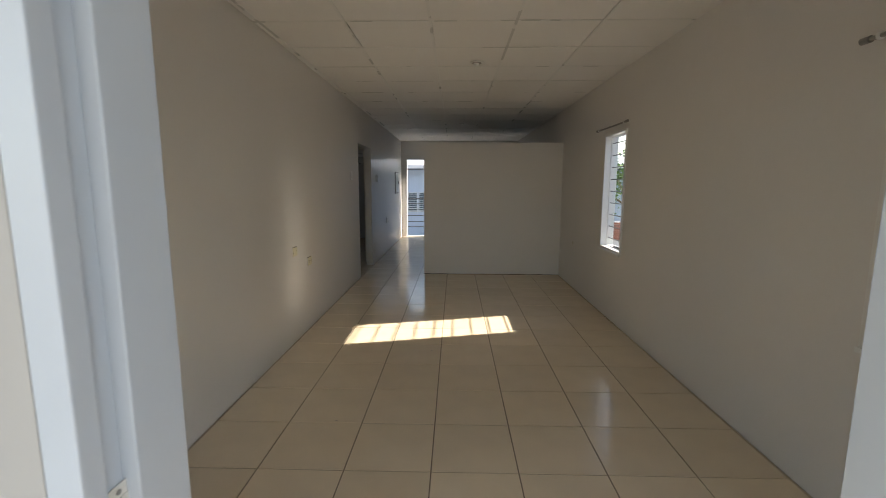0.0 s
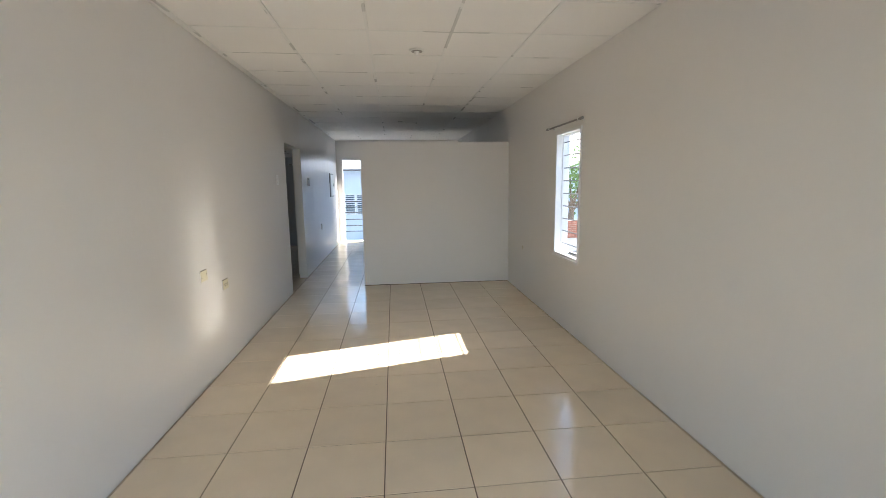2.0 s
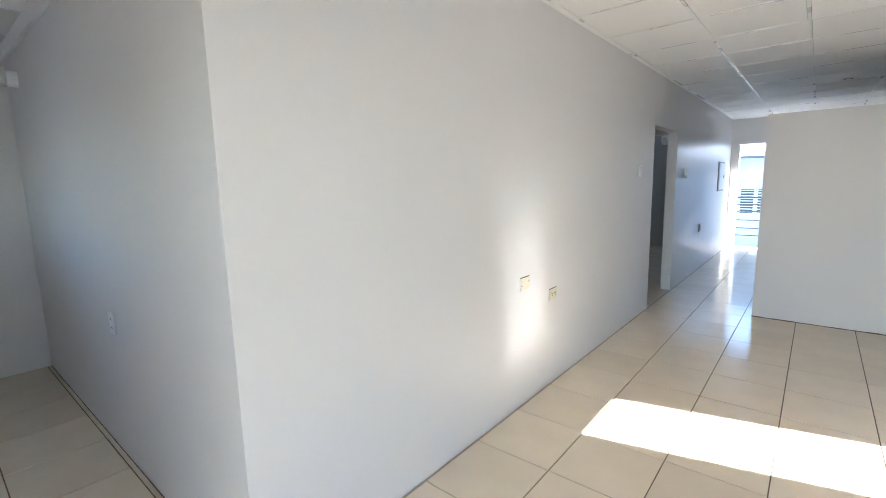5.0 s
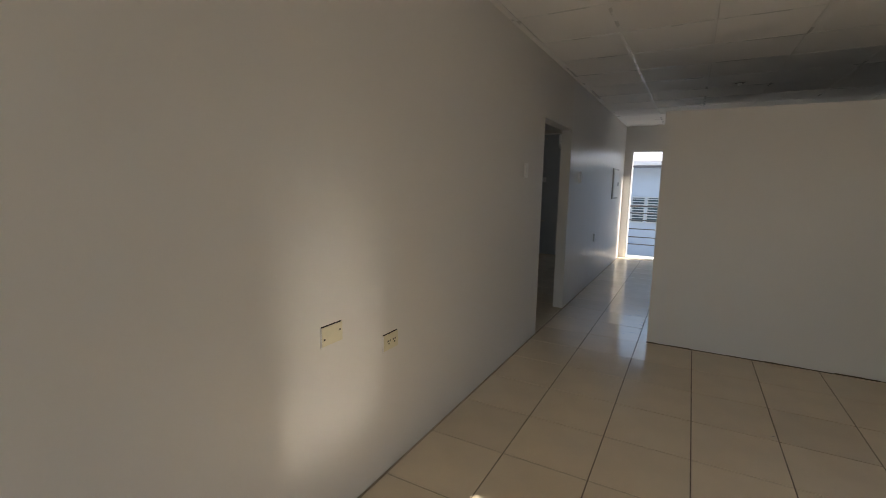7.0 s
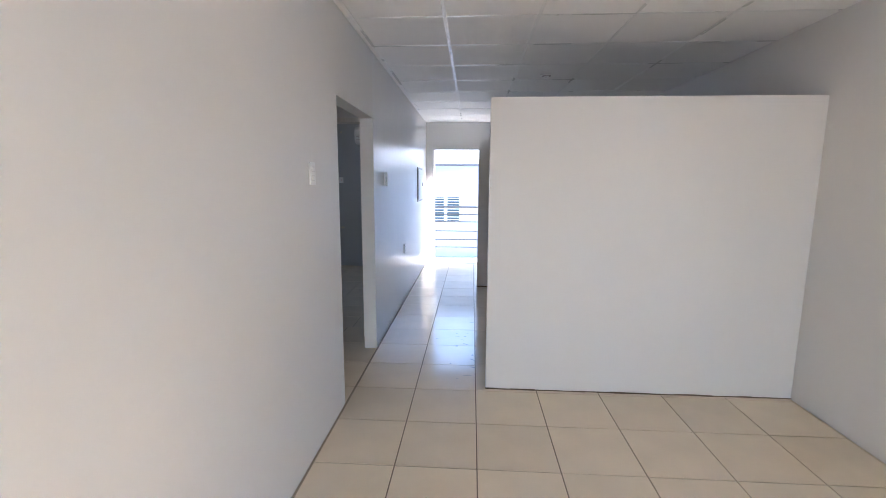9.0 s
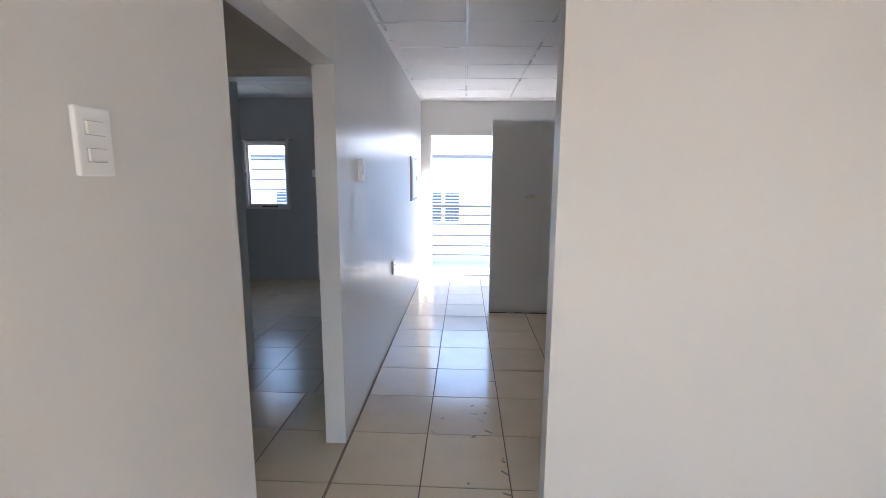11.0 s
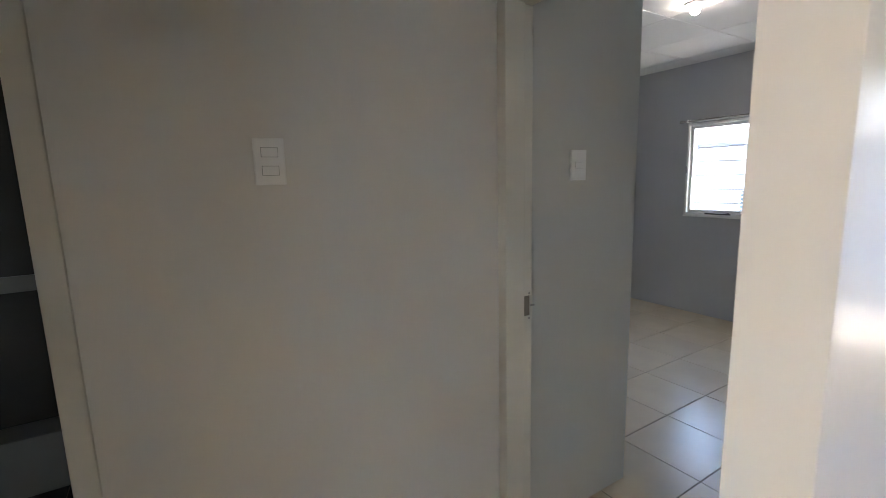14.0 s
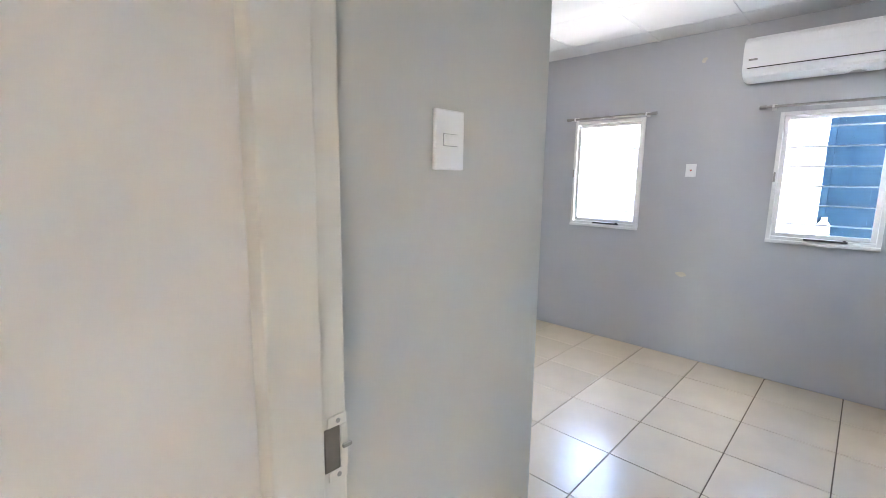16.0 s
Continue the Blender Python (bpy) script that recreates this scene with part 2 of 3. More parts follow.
structure("wall_front_outer", wall_mesh("y", YF - 0.1815, YF - 0.18, XA, XR, -0.3, H + 0.3, (DOOR_F, WIN_F)), RENDER_GREY, "grey-beige outer render beside the entrance", "wall")
structure("wall_end", wall_mesh("y", YE, YE + TO, XL, XR, -0.3, H + 0.3, (DOOR_E,)), PAINT, "pale end wall with the back doorway", "wall")
structure("partition_wall", wall_mesh("y", YP, YP + 0.10, -0.487, XR - 0.002, 0, HP), PAINT, "low pale painted partition short of the ceiling", "partition")
structure("partition_wall_rear", wall_mesh("y", YQ, YQ + 0.10, -0.517, XR - 0.002, 0, HQ), PAINT, "grey low partition before the back door", "partition")
structure("wall_lobby", wall_mesh("x", XV - TL, XV, 6.0, YD, -0.02, H + 0.3, (DOOR_T,)), PAINT, "grey lobby wall with the bathroom doorway", "wall")
structure("wall_lobby_south", wall_mesh("y", 6.0, 6.1, XV, XL - TL, -0.02, H + 0.3), PAINT, "plain lobby side wall", "wall")
structure("wall_bedroom_door", wall_mesh("y", YD, YD + 0.10, XV - TL, XL - TL, -0.02, H + 0.3, (DOOR_B,)), PAINT, "grey wall above the bedroom doorway", "wall")
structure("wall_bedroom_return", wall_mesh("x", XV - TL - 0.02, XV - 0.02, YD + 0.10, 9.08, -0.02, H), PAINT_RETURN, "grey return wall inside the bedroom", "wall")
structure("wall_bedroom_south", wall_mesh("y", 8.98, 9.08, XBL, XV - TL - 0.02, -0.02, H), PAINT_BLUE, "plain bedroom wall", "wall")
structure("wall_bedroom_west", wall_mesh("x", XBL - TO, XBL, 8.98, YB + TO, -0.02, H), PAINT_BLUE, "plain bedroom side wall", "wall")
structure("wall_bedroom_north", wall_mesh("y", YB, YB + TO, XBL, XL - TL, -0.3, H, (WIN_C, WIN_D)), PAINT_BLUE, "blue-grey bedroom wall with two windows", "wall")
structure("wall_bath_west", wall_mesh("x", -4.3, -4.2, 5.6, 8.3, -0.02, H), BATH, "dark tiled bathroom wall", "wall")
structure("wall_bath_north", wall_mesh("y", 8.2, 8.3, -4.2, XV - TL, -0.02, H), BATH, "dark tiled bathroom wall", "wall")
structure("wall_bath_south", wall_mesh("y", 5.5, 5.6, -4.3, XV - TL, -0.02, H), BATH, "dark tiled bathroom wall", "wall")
structure("floor_slab", boxes((-5.4, XR + TO, YF - 0.2, YE + TO, -0.3, -0.004)), GROUT, "dark grout bed under the floor tiles", "floor")


def ceiling_lines(x0, x1, y0, y1, gx, gy):
    xs = [x0] + [gx + 0.61 * i for i in range(-20, 20) if x0 + 0.03 < gx + 0.61 * i < x1 - 0.03] + [x1]
    ys = [y0] + [gy + 0.6155 * i for i in range(-20, 20) if y0 + 0.03 < gy + 0.6155 * i < y1 - 0.03] + [y1]
    return xs, ys


def ceiling_mesh(x0, x1, y0, y1, z, gx, gy, gap=0.004):
    """Square boards that lie unevenly on the tees, leaving gaps of varying width, in one mesh."""
    bm = bmesh.new()
    xs, ys = ceiling_lines(x0, x1, y0, y1, gx, gy)
    for a, b in zip(xs, xs[1:]):
        for c, d in zip(ys, ys[1:]):
            dz = random.uniform(0, 0.003)
            g = [TEE + random.uniform(0, gap) if random.random() < 0.75 else TEE - 0.003 for _ in range(4)]
            g = [0.002 if at_wall else w for w, at_wall in zip(g, (a == x0, b == x1, c == y0, d == y1))]
            box(bm, a + g[0], b - g[1], c + g[2], d - g[3], z + dz, z + 0.012)
    return bm


def ceiling_tees(x0, x1, y0, y1, z, gx, gy):
    bm = bmesh.new()
    xs, ys = ceiling_lines(x0, x1, y0, y1, gx, gy)
    for x in xs[1:-1]:
        box(bm, x - TEE, x + TEE, y0, y1, z - 0.002, z + 0.0135)
    for y in ys[1:-1]:
        for a, b in zip(xs, xs[1:]):
            box(bm, a + TEE, b - TEE, y - TEE, y + TEE, z - 0.0005, z + 0.0135)
    return bm


TEE = 0.010
structure("ceiling", ceiling_mesh(XL, XR, YF, YE, H, -0.19, 4.145), BOARD, "white square ceiling boards with grey joints", "ceiling")
structure("ceiling_alcove", ceiling_mesh(XA, XL, YF, YC, H - 0.02, -0.19, 4.145), BOARD, "white alcove ceiling boards", "ceiling")
structure("ceiling_grid", ceiling_tees(XL, XR, YF, YE, H, -0.19, 4.145), TEE_WHITE, "white metal tees between the ceiling boards", "ceiling")
structure("ceiling_grid_bedroom", ceiling_tees(XBL, XL - TL, YD + 0.10, YB, HB, -0.19, 4.3), BOARD, "white metal tees of the bedroom ceiling", "ceiling")
structure("ceiling_backing", boxes((XA - TO, XR + TO, YF - 0.18, YE + TO, H + 0.014, H + 0.3)), GRID, "grey battens above the ceiling boards", "ceiling")
structure("ceiling_lobby", boxes((-4.3, XL - TL - 0.002, 5.5, YD, H - 0.05, H)), BOARD, "plain lobby ceiling", "ceiling")
structure("ceiling_bedroom", ceiling_mesh(XBL, XL - TL, YD + 0.10, YB, HB, -0.19, 4.3, 0.002), BOARD, "white bedroom ceiling boards", "ceiling")
structure("roof_bedroom", boxes((XBL - TO, XL - TL, YD + 0.10, YB + TO, HB + 0.014, H + 0.3)), GRID, "bedroom roof deck", "ceiling")
structure("eave_east", boxes((XR + TO, XR + TO + 0.25, 0.3, YE + 0.6, H + 0.2, H + 0.3)), CONCRETE, "narrow concrete roof edge", "roof")
# out of view; added to cut the sky's light into the bedroom
structure("eave_north_shade", boxes((XBL - TO, XL - TL, YB + TO, YB + TO + 0.62, H - 0.12, H + 0.02)), CONCRETE, "unseen roof edge added to dim the bedroom windows", "roof")
# thin ledge line and batten of the alcove
structure("trim_alcove", boxes((XA, XA + 0.03, YF, YC - 0.004, 2.28, 2.305), bevel=0.004), GRID, "thin painted ledge along the alcove wall", "trim")
structure("trim_alcove_side", boxes((XA, XL - TL, YC - 0.03, YC - 0.002, H - 0.12, H - 0.022)), BOARD, "pale ceiling trim", "trim")

for name, y, x in (("trim_partition", YP, -0.487), ("trim_partition_rear", YQ, -0.517)):
    bead = bmesh.new()
    for i in range(24):
        a, b = x + (XR - x) * i / 24, x + (XR - x) * (i + 1) / 24
        box(bead, a, b, y - random.uniform(0.004, 0.009), y + 0.002, 0.0, random.uniform(0.004, 0.010))
    structure(name, bead, GROUT, "dark uneven dirt joint at the foot of the partition", "trim")

# ---------------------------------------------------------------- outside ground and neighbours
structure("ground", boxes((-400, 400, -400, 400, -0.9, -0.5)), GRAVEL, "dark gravel ground reaching the distance", "ground")
structure("porch_slab", boxes((-3.0, XR + 0.6, YE + TO, 13.25, -0.5, -0.06)), CONCRETE, "pale concrete slab outside the back door", "pavement")
# hidden slab between the houses, added as a reflector for the passage
structure("yard_bounce_slab", boxes((-12, 5.0, 13.26, 15.9, -0.52, -0.47)), YARD, "hidden grey concrete slab added to bounce sun into the passage", "pavement")
# unseen slab that keeps skylight off the entrance door frame
structure("entrance_shade_slab", boxes((-3.2, 2.2, -2.2, YF - 0.18, H + 0.05, H + 0.2)), CONCRETE, "unseen concrete slab added to shade the entrance", "roof")
structure("front_step", boxes((-2.0, 2.0, -1.6, YF - 0.18, -0.5, -0.05)), YARD, "concrete step at the entrance", "pavement")
structure("door_sill", boxes((DOOR_E[0] + 0.002, DOOR_E[1] - 0.002, YE - 0.03, YE + TO, -0.05, 0.012), bevel=0.004), CONCRETE, "worn concrete threshold of the back door", "trim")


def louver_window(x0, x1, z0, z1, y, house):
    w = part("window", boxes((x0 - 0.03, x1 + 0.03, y - 0.04, y, z0 - 0.03, z0), (x0 - 0.03, x1 + 0.03, y - 0.04, y, z1, z1 + 0.03),
                             (x0 - 0.03, x0, y - 0.04, y, z0, z1), (x1, x1 + 0.03, y - 0.04, y, z0, z1)), SHUTTER_FRAME, house)
    part("backing", boxes((x0, x1, y - 0.008, y - 0.002, z0, z1)), SHUTTER, w)
    n = 9
    for i in range(n):
        z = z0 + (i + 0.5) * (z1 - z0) / n
        part("slat", boxes((x0, x1, y - 0.03, y - 0.012, z - 0.012, z + 0.012)), SHUTTER_FRAME, w)


house = thing("neighbour_house", pose(0, 0, 0), "pale blue low house with louvred windows across the yard", "house")
part("wall", boxes((-9, 7, 16.0, 16.2, -0.5, 1.95)), FACADE, house)
part("eave", boxes((-9.2, 7.2, 15.55, 16.2, 1.92, 1.965)), EAVE, house, "dark narrow eave")
part("fascia", boxes((-9.2, 7.2, 15.52, 15.56, 1.96, 2.07)), FACADE_WHITE, house)
rb = bmesh.new()
box(rb, -9.2, 7.2, 15.6, 20, 1.98, 2.02)
for v in rb.verts:
    v.co.z += max(0, v.co.y - 15.6) * 0.16
part("roof", rb, ROOF, house, "pale sheet roof")
for x in (-5.2, -1.63, 2.6):
    louver_window(x, x + 0.29, 0.48, 1.12, 16.0, house)
    louver_window(x + 0.38, x + 0.70, 0.48, 1.12, 16.0, house)

flats = thing("neighbour_building", pose(0, 0, 0), "pale blue and white building with a band of teal windows", "building")
part("wall", boxes((5.5, 9.5, -3.0, 7.4, 0.55, 3.0)), FACADE, flats)
part("base_wall", boxes((5.47, 9.5, -3.0, 7.4, -0.5, 0.55)), FACADE_WHITE, flats, "white lower wall")
part("roof", boxes((5.4, 9.6, -3.1, 7.5, 3.0, 3.12)), CONCRETE, flats)
part("band", boxes((5.46, 5.5, -3.0, 7.4, 2.22, 2.42)), FACADE_WHITE, flats)
for i in range(6):
    y = -2.4 + i * 1.62
    w = part("window", boxes((5.44, 5.5, y, y + 1.4, 1.52, 1.56), (5.44, 5.5, y, y + 1.4, 2.18, 2.22), (5.44, 5.5, y, y + 0.04, 1.56, 2.18),
                             (5.44, 5.5, y + 1.36, y + 1.4, 1.56, 2.18), (5.45, 5.5, y + 0.68, y + 0.72, 1.56, 2.18),
                             (5.45, 5.5, y + 0.04, y + 1.36, 1.74, 1.77)), WHITE, flats)
    part("pane", boxes((5.48, 5.49, y + 0.04, y + 1.36, 1.56, 2.18)), TEAL, w, "teal reflective pane")

wall_low = thing("brick_garden_wall", pose(0, 0, 0), "low red brick garden wall under the tree", "wall")
part("footing", boxes((3.4, 9.0, 13.02, 13.2, -0.5, 0.38)), CONCRETE, wall_low)
bk = mesh("brick", boxes((-0.105, 0.105, -0.02, 0.03, -0.033, 0.033)), BRICK)
for j in range(9):
    for i in range(24):
        ob = new("brick", bk)
        ob.parent = wall_low
        ob.location = (3.55 + i * 0.225 + (j % 2) * 0.11, 13.0 + random.uniform(-0.004, 0.004), -0.1 + j * 0.055)
        ob.scale = (1, 1, 0.72)


def tree(x, y, h, spread, label):
    t = thing("tree", pose(x, y, -0.5), label, "tree")
    bm = bmesh.new()
    rod(bm, (0, 0, 0), (0.1, 0.05, h * 0.45), 0.12, 9, 0.08)
    tips = []
    for k in range(9):
        a = k * 2.4
        tip = Vector((math.cos(a) * spread * random.uniform(0.4, 0.8), math.sin(a) * spread * random.uniform(0.4, 0.8), h * random.uniform(0.55, 0.95)))
        rod(bm, (0.08, 0.04, h * random.uniform(0.3, 0.44)), tip, 0.045, 6, 0.012)
        tips.append(tip)
    part("trunk", bm, BARK, t)
    bm = bmesh.new()
    for tip in tips:
        for _ in range(150):
            c = tip + Vector((random.gauss(0, 0.3), random.gauss(0, 0.3), random.gauss(-0.1, 0.28))) * spread * 0.7
            q = Euler((random.uniform(0, 6.3), random.uniform(0, 6.3), random.uniform(0, 6.3))).to_matrix()
            s = random.uniform(0.05, 0.10)
            vs = [bm.verts.new(c + q @ Vector(p) * s) for p in ((0, -1, 0), (0.45, 0, 0.08), (0, 1, 0), (-0.45, 0, 0.08))]
            bm.faces.new(vs)
    part("crown", bm, LEAF, t, "loose green leaves")


tree(5.6, 14.6, 2.9, 1.2, "green leafy tree behind a low brick wall")
tree(7.6, 17.4, 3.4, 1.4, "green leafy tree farther back in the yard")

# porch railing of horizontal bars
rail = thing("porch_railing", pose(0, 12.95, -0.06), "thin steel porch railing with horizontal bars", "railing")
for x in (-1.5, -0.15, 1.6):
    part("post", rods(((x, 0, 0), (x, 0, 1.08), 0.02, 10)), RAIL, rail)
for z in (0.281, 0.433, 0.603, 0.787, 0.935, 1.08):
    part("bar", rods(((-1.55, 0, z), (1.65, 0, z), 0.011 if z < 1 else 0.018, 8)), RAIL, rail)

# blue sheet outside the bedroom
sheet = thing("blue_metal_screen", pose(-2.12, 12.98, -0.06), "blue painted ribbed metal screen outside the bedroom window", "screen")
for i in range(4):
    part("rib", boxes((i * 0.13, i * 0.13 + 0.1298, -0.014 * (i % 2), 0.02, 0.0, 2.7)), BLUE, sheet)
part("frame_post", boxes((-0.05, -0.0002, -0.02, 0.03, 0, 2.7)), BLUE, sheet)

# ---------------------------------------------------------------- windows
def window(name, width, height, m, bars, depth, label, pane=True, sash=False):
    """Local x runs along the wall, y out of the room from the wall's inner face, z up from the opening's sill."""
    w = thing(name, m, label, "window", kind="structure")
    part("window_frame", boxes((-0.015, 0.010, -0.012, 0.055, -0.015, height + 0.015), (width - 0.010, width + 0.015, -0.012, 0.055, -0.015, height + 0.015),
                               (0.0105, width - 0.0105, -0.012, 0.055, -0.015, 0.010), (0.0105, width - 0.0105, -0.012, 0.055, height - 0.010, height + 0.015), bevel=0.003), WHITE, w)
    part("window_sill", boxes((-0.015, width + 0.015, -0.026, -0.0125, -0.035, -0.012), bevel=0.004), WHITE, w)
    part("outer_frame", boxes((0.001, 0.016, 0.0555, depth + 0.01, 0.001, height - 0.001), (width - 0.016, width - 0.001, 0.0555, depth + 0.01, 0.001, height - 0.001),
                              (0.0165, width - 0.0165, 0.0555, depth + 0.01, 0.001, 0.016), (0.0165, width - 0.0165, 0.0555, depth + 0.01, height - 0.016, height - 0.001), bevel=0.002), WHITE, w)
    if sash:
        f = 0.028
        part("sash", boxes((0.011, 0.011 + f, 0.012, 0.04, 0.011, height - 0.011), (width - 0.011 - f, width - 0.011, 0.012, 0.04, 0.011, height - 0.011),
                           (0.0115 + f, width - 0.0115 - f, 0.012, 0.04, 0.011, 0.011 + f), (0.0115 + f, width - 0.0115 - f, 0.012, 0.04, height - 0.011 - f, height - 0.011), bevel=0.003), WHITE, w)
    if pane:
        p = part("pane", boxes((0.017, width - 0.017, 0.098, 0.101, 0.017, height - 0.017)), GLASS, w)
        p.visible_shadow = False
    for i in range(bars):
        z = (i + 0.75) * height / (bars + 0.4)
        part("bar", rods(((0.0, 0.075, z), (width, 0.075, z), 0.0055, 8)), RUSTY, w)
    yo, zo = (-0.026, -0.004) if sash else (0.062, 0.018)
    st = part("stay", boxes((width * 0.35, width * 0.75, yo, yo + 0.0135, zo, zo + 0.013), bevel=0.002), BLACK, w, "black window stay arm")
    part("stay_knob", rods(((width * 0.72, yo - 0.012, zo + 0.014), (width * 0.72, yo + 0.012, zo + 0.014), 0.008, 10)), BLACK, st)
    if sash:
        part("catch", boxes((-0.012, 0.0, -0.022, -0.010, height * 0.46, height * 0.54), bevel=0.002), STEEL, w, "small steel catch")
    return w


def on_east(y, z):      # local x runs towards -y
    return Matrix(((0, 1, 0, XR), (-1, 0, 0, y), (0, 0, 1, z), (0, 0, 0, 1)))


def on_north(x, z, y=YB):
    return pose(x, y, z)


def on_west(y, z, x=XL):    # local x runs towards +y, local y into the wall (-x)
    return Matrix(((0, -1, 0, x), (1, 0, 0, y), (0, 0, 1, z), (0, 0, 0, 1)))


window("window_1", WIN_A[1] - WIN_A[0], WIN_A[3] - WIN_A[2], on_east(WIN_A[1], WIN_A[2]), 9, TO, "white framed window with horizontal grille bars")
window("window_2", WIN_B[1] - WIN_B[0], WIN_B[3] - WIN_B[2], on_east(WIN_B[1], WIN_B[2]), 9, TO, "narrow white framed window with grille bars")
window("window_3", WIN_C[1] - WIN_C[0], WIN_C[3] - WIN_C[2], on_north(WIN_C[0], WIN_C[2]), 6, TO, "small white bedroom window with grille bars", sash=True)
window("window_4", WIN_D[1] - WIN_D[0], WIN_D[3] - WIN_D[2], on_north(WIN_D[0], WIN_D[2]), 6, TO, "white bedroom window facing a blue screen", sash=True)


# unseen window, assumed from the lit alcove wall and sized to its brightness
window("alcove_light_window", WIN_F[1] - WIN_F[0], WIN_F[3] - WIN_F[2], Matrix(((-1, 0, 0, WIN_F[1]), (0, -1, 0, YF), (0, 0, 1, WIN_F[2]), (0, 0, 0, 1))), 8, 0.17,
       "unseen white framed window assumed to light the alcove")

ledge = part("outer_ledge", boxes((WIN_D[0] - 0.02, WIN_D[1] + 0.02, YB + TO + 0.001, YB + TO + 0.16, WIN_D[2] - 0.05, WIN_D[2] - 0.005), bevel=0.004), CONCRETE)
tagged(ledge, "narrow concrete ledge outside the bedroom window", "window ledge", kind="structure")
bottle = thing("bottle", pose(-2.08, YB + TO + 0.08, WIN_D[2] - 0.004), "small white plastic bottle on the outer window ledge", "bottle")
bm = bmesh.new()
rod(bm, (0, 0, 0), (0, 0, 0.10), 0.038, 20)
rod(bm, (0, 0, 0.1002), (0, 0, 0.13), 0.038, 20, 0.016)
part("body", bm, PLASTIC, bottle)
part("cap", rods(((0, 0, 0.131), (0, 0, 0.155), 0.016, 16)), WHITE, bottle)


def curtain_rod(length, m, label):
    """Local x along the wall, y into the wall."""
    t = thing("curtain_rod", m, label, "curtain rod", group="curtain rods")
    part("pole", rods(((0, -0.05, 0), (length, -0.05, 0), 0.009, 12)), STEEL, t)
    for x in (0.0, length):
        part("finial", rods(((x - 0.02, -0.05, 0), (x + 0.02, -0.05, 0), 0.014, 12)), STEEL, t)
    for x in (0.06, length - 0.06):
        b = part("bracket", rods(((x, 0.0, 0), (x, -0.058, 0), 0.006, 8)), WHITE, t)
        part("base_plate", boxes((x - 0.014, x + 0.014, -0.005, 0.0, -0.02, 0.02), bevel=0.0015), WHITE, b)
        part("ring", rods(((x - 0.006, -0.05, 0), (x + 0.006, -0.05, 0), 0.015, 12)), WHITE, b)


curtain_rod(0.88, on_east(2.10, 2.0), "dull steel curtain rod above a grilled window")
curtain_rod(0.86, on_east(5.44, 2.03), "dull steel curtain rod above a narrow window")
curtain_rod(0.75, on_north(-3.96, 1.985), "dull steel curtain rod in the bedroom")
curtain_rod(0.78, on_north(-2.48, 1.962), "dull steel curtain rod below the air conditioner")

# ---------------------------------------------------------------- door frames
def strike_plate(parent, x, y, z, sx, depth_axis_y=True):
    """A notched latch recess with a steel keep on the jamb face x, which looks towards sx."""
    s = part("strike_plate", boxes((x, x + sx * 0.003, y - 0.004, y + 0.030, z - 0.056, z - 0.038), (x, x + sx * 0.003, y - 0.004, y + 0.030, z + 0.038, z + 0.056),
                                   (x, x + sx * 0.004, y + 0.018, y + 0.031, z - 0.0375, z + 0.0375), bevel=0.001), CREAM, parent, "painted latch keep")
    part("latch_hole", boxes((x, x + sx * 0.002, y - 0.010, y + 0.0175, z - 0.037, z + 0.037)), LATCH_HOLE, s)
    part("latch_tongue", boxes((x + sx * 0.004, x + sx * 0.009, y + 0.02, y + 0.036, z - 0.002, z + 0.004)), STEEL, s)
    for dz in (-0.047, 0.047):
        part("screw", rods(((x + sx * 0.003, y + 0.014, z + dz), (x + sx * 0.0042, y + 0.014, z + dz), 0.004, 10)), STEEL, s)


front = tagged(new("door_frame_front"), "white painted entrance door frame with a latch keep", "door frame", kind="structure")
a, b, top = DOOR_F[0], DOOR_F[1], DOOR_F[3]
y0, y1 = YF - 0.182, YF + 0.005
part("jamb", boxes((a + 0.001, a + 0.045, y0, y0 + 0.036, -0.04, top - 0.05), (a + 0.001, a + 0.030, y0 + 0.036, y0 + 0.080, -0.04, top - 0.05),
                   (a + 0.001, a + 0.052, y0 + 0.080, y1, -0.04, top - 0.05), bevel=0.003), FRONT_PAINT, front)
part("jamb", boxes((b - 0.048, b - 0.001, y0, y0 + 0.036, -0.04, top - 0.05), (b - 0.030, b - 0.001, y0 + 0.036, y0 + 0.080, -0.04, top - 0.05),
                   (b - 0.052, b - 0.001, y0 + 0.080, y1, -0.04, top - 0.05), bevel=0.003), FRONT_PAINT, front)
part("head", boxes((a, b, y0, y1, top - 0.05, top - 0.001), bevel=0.003), FRONT_PAINT, front)
strike_plate(front, a + 0.031, y0 + 0.050, 0.98, 1)

bed = tagged(new("door_frame_bedroom"), "cream painted bedroom door frame without its door", "door frame", kind="structure")
a, b, top = DOOR_B[0], DOOR_B[1], DOOR_B[3]
y0, y1 = YD - 0.021, YD + 0.112
part("jamb", boxes((a + 0.001, a + 0.045, y0, y0 + 0.085, 0.001, top - 0.045), (a + 0.001, a + 0.032, y0 + 0.085, y1, 0.001, top - 0.045), bevel=0.004), CREAM, bed)
part("jamb", boxes((b - 0.045, b - 0.001, y0, y0 + 0.085, 0.001, top - 0.045), (b - 0.032, b - 0.001, y0 + 0.085, y1, 0.001, top - 0.045), bevel=0.004), CREAM, bed)
part("head", boxes((a + 0.001, b - 0.001, y0, y1, top - 0.044, top - 0.001), bevel=0.004), CREAM, bed)
strike_plate(bed, a + 0.033, YD + 0.08, 1.012, 1)

bath = tagged(new("door_frame_bathroom"), "cream painted bathroom door frame", "door frame", kind="structure")
a, b, top = DOOR_T[0], DOOR_T[1], DOOR_T[3]
x0, x1 = XV - TL - 0.004, XV + 0.012
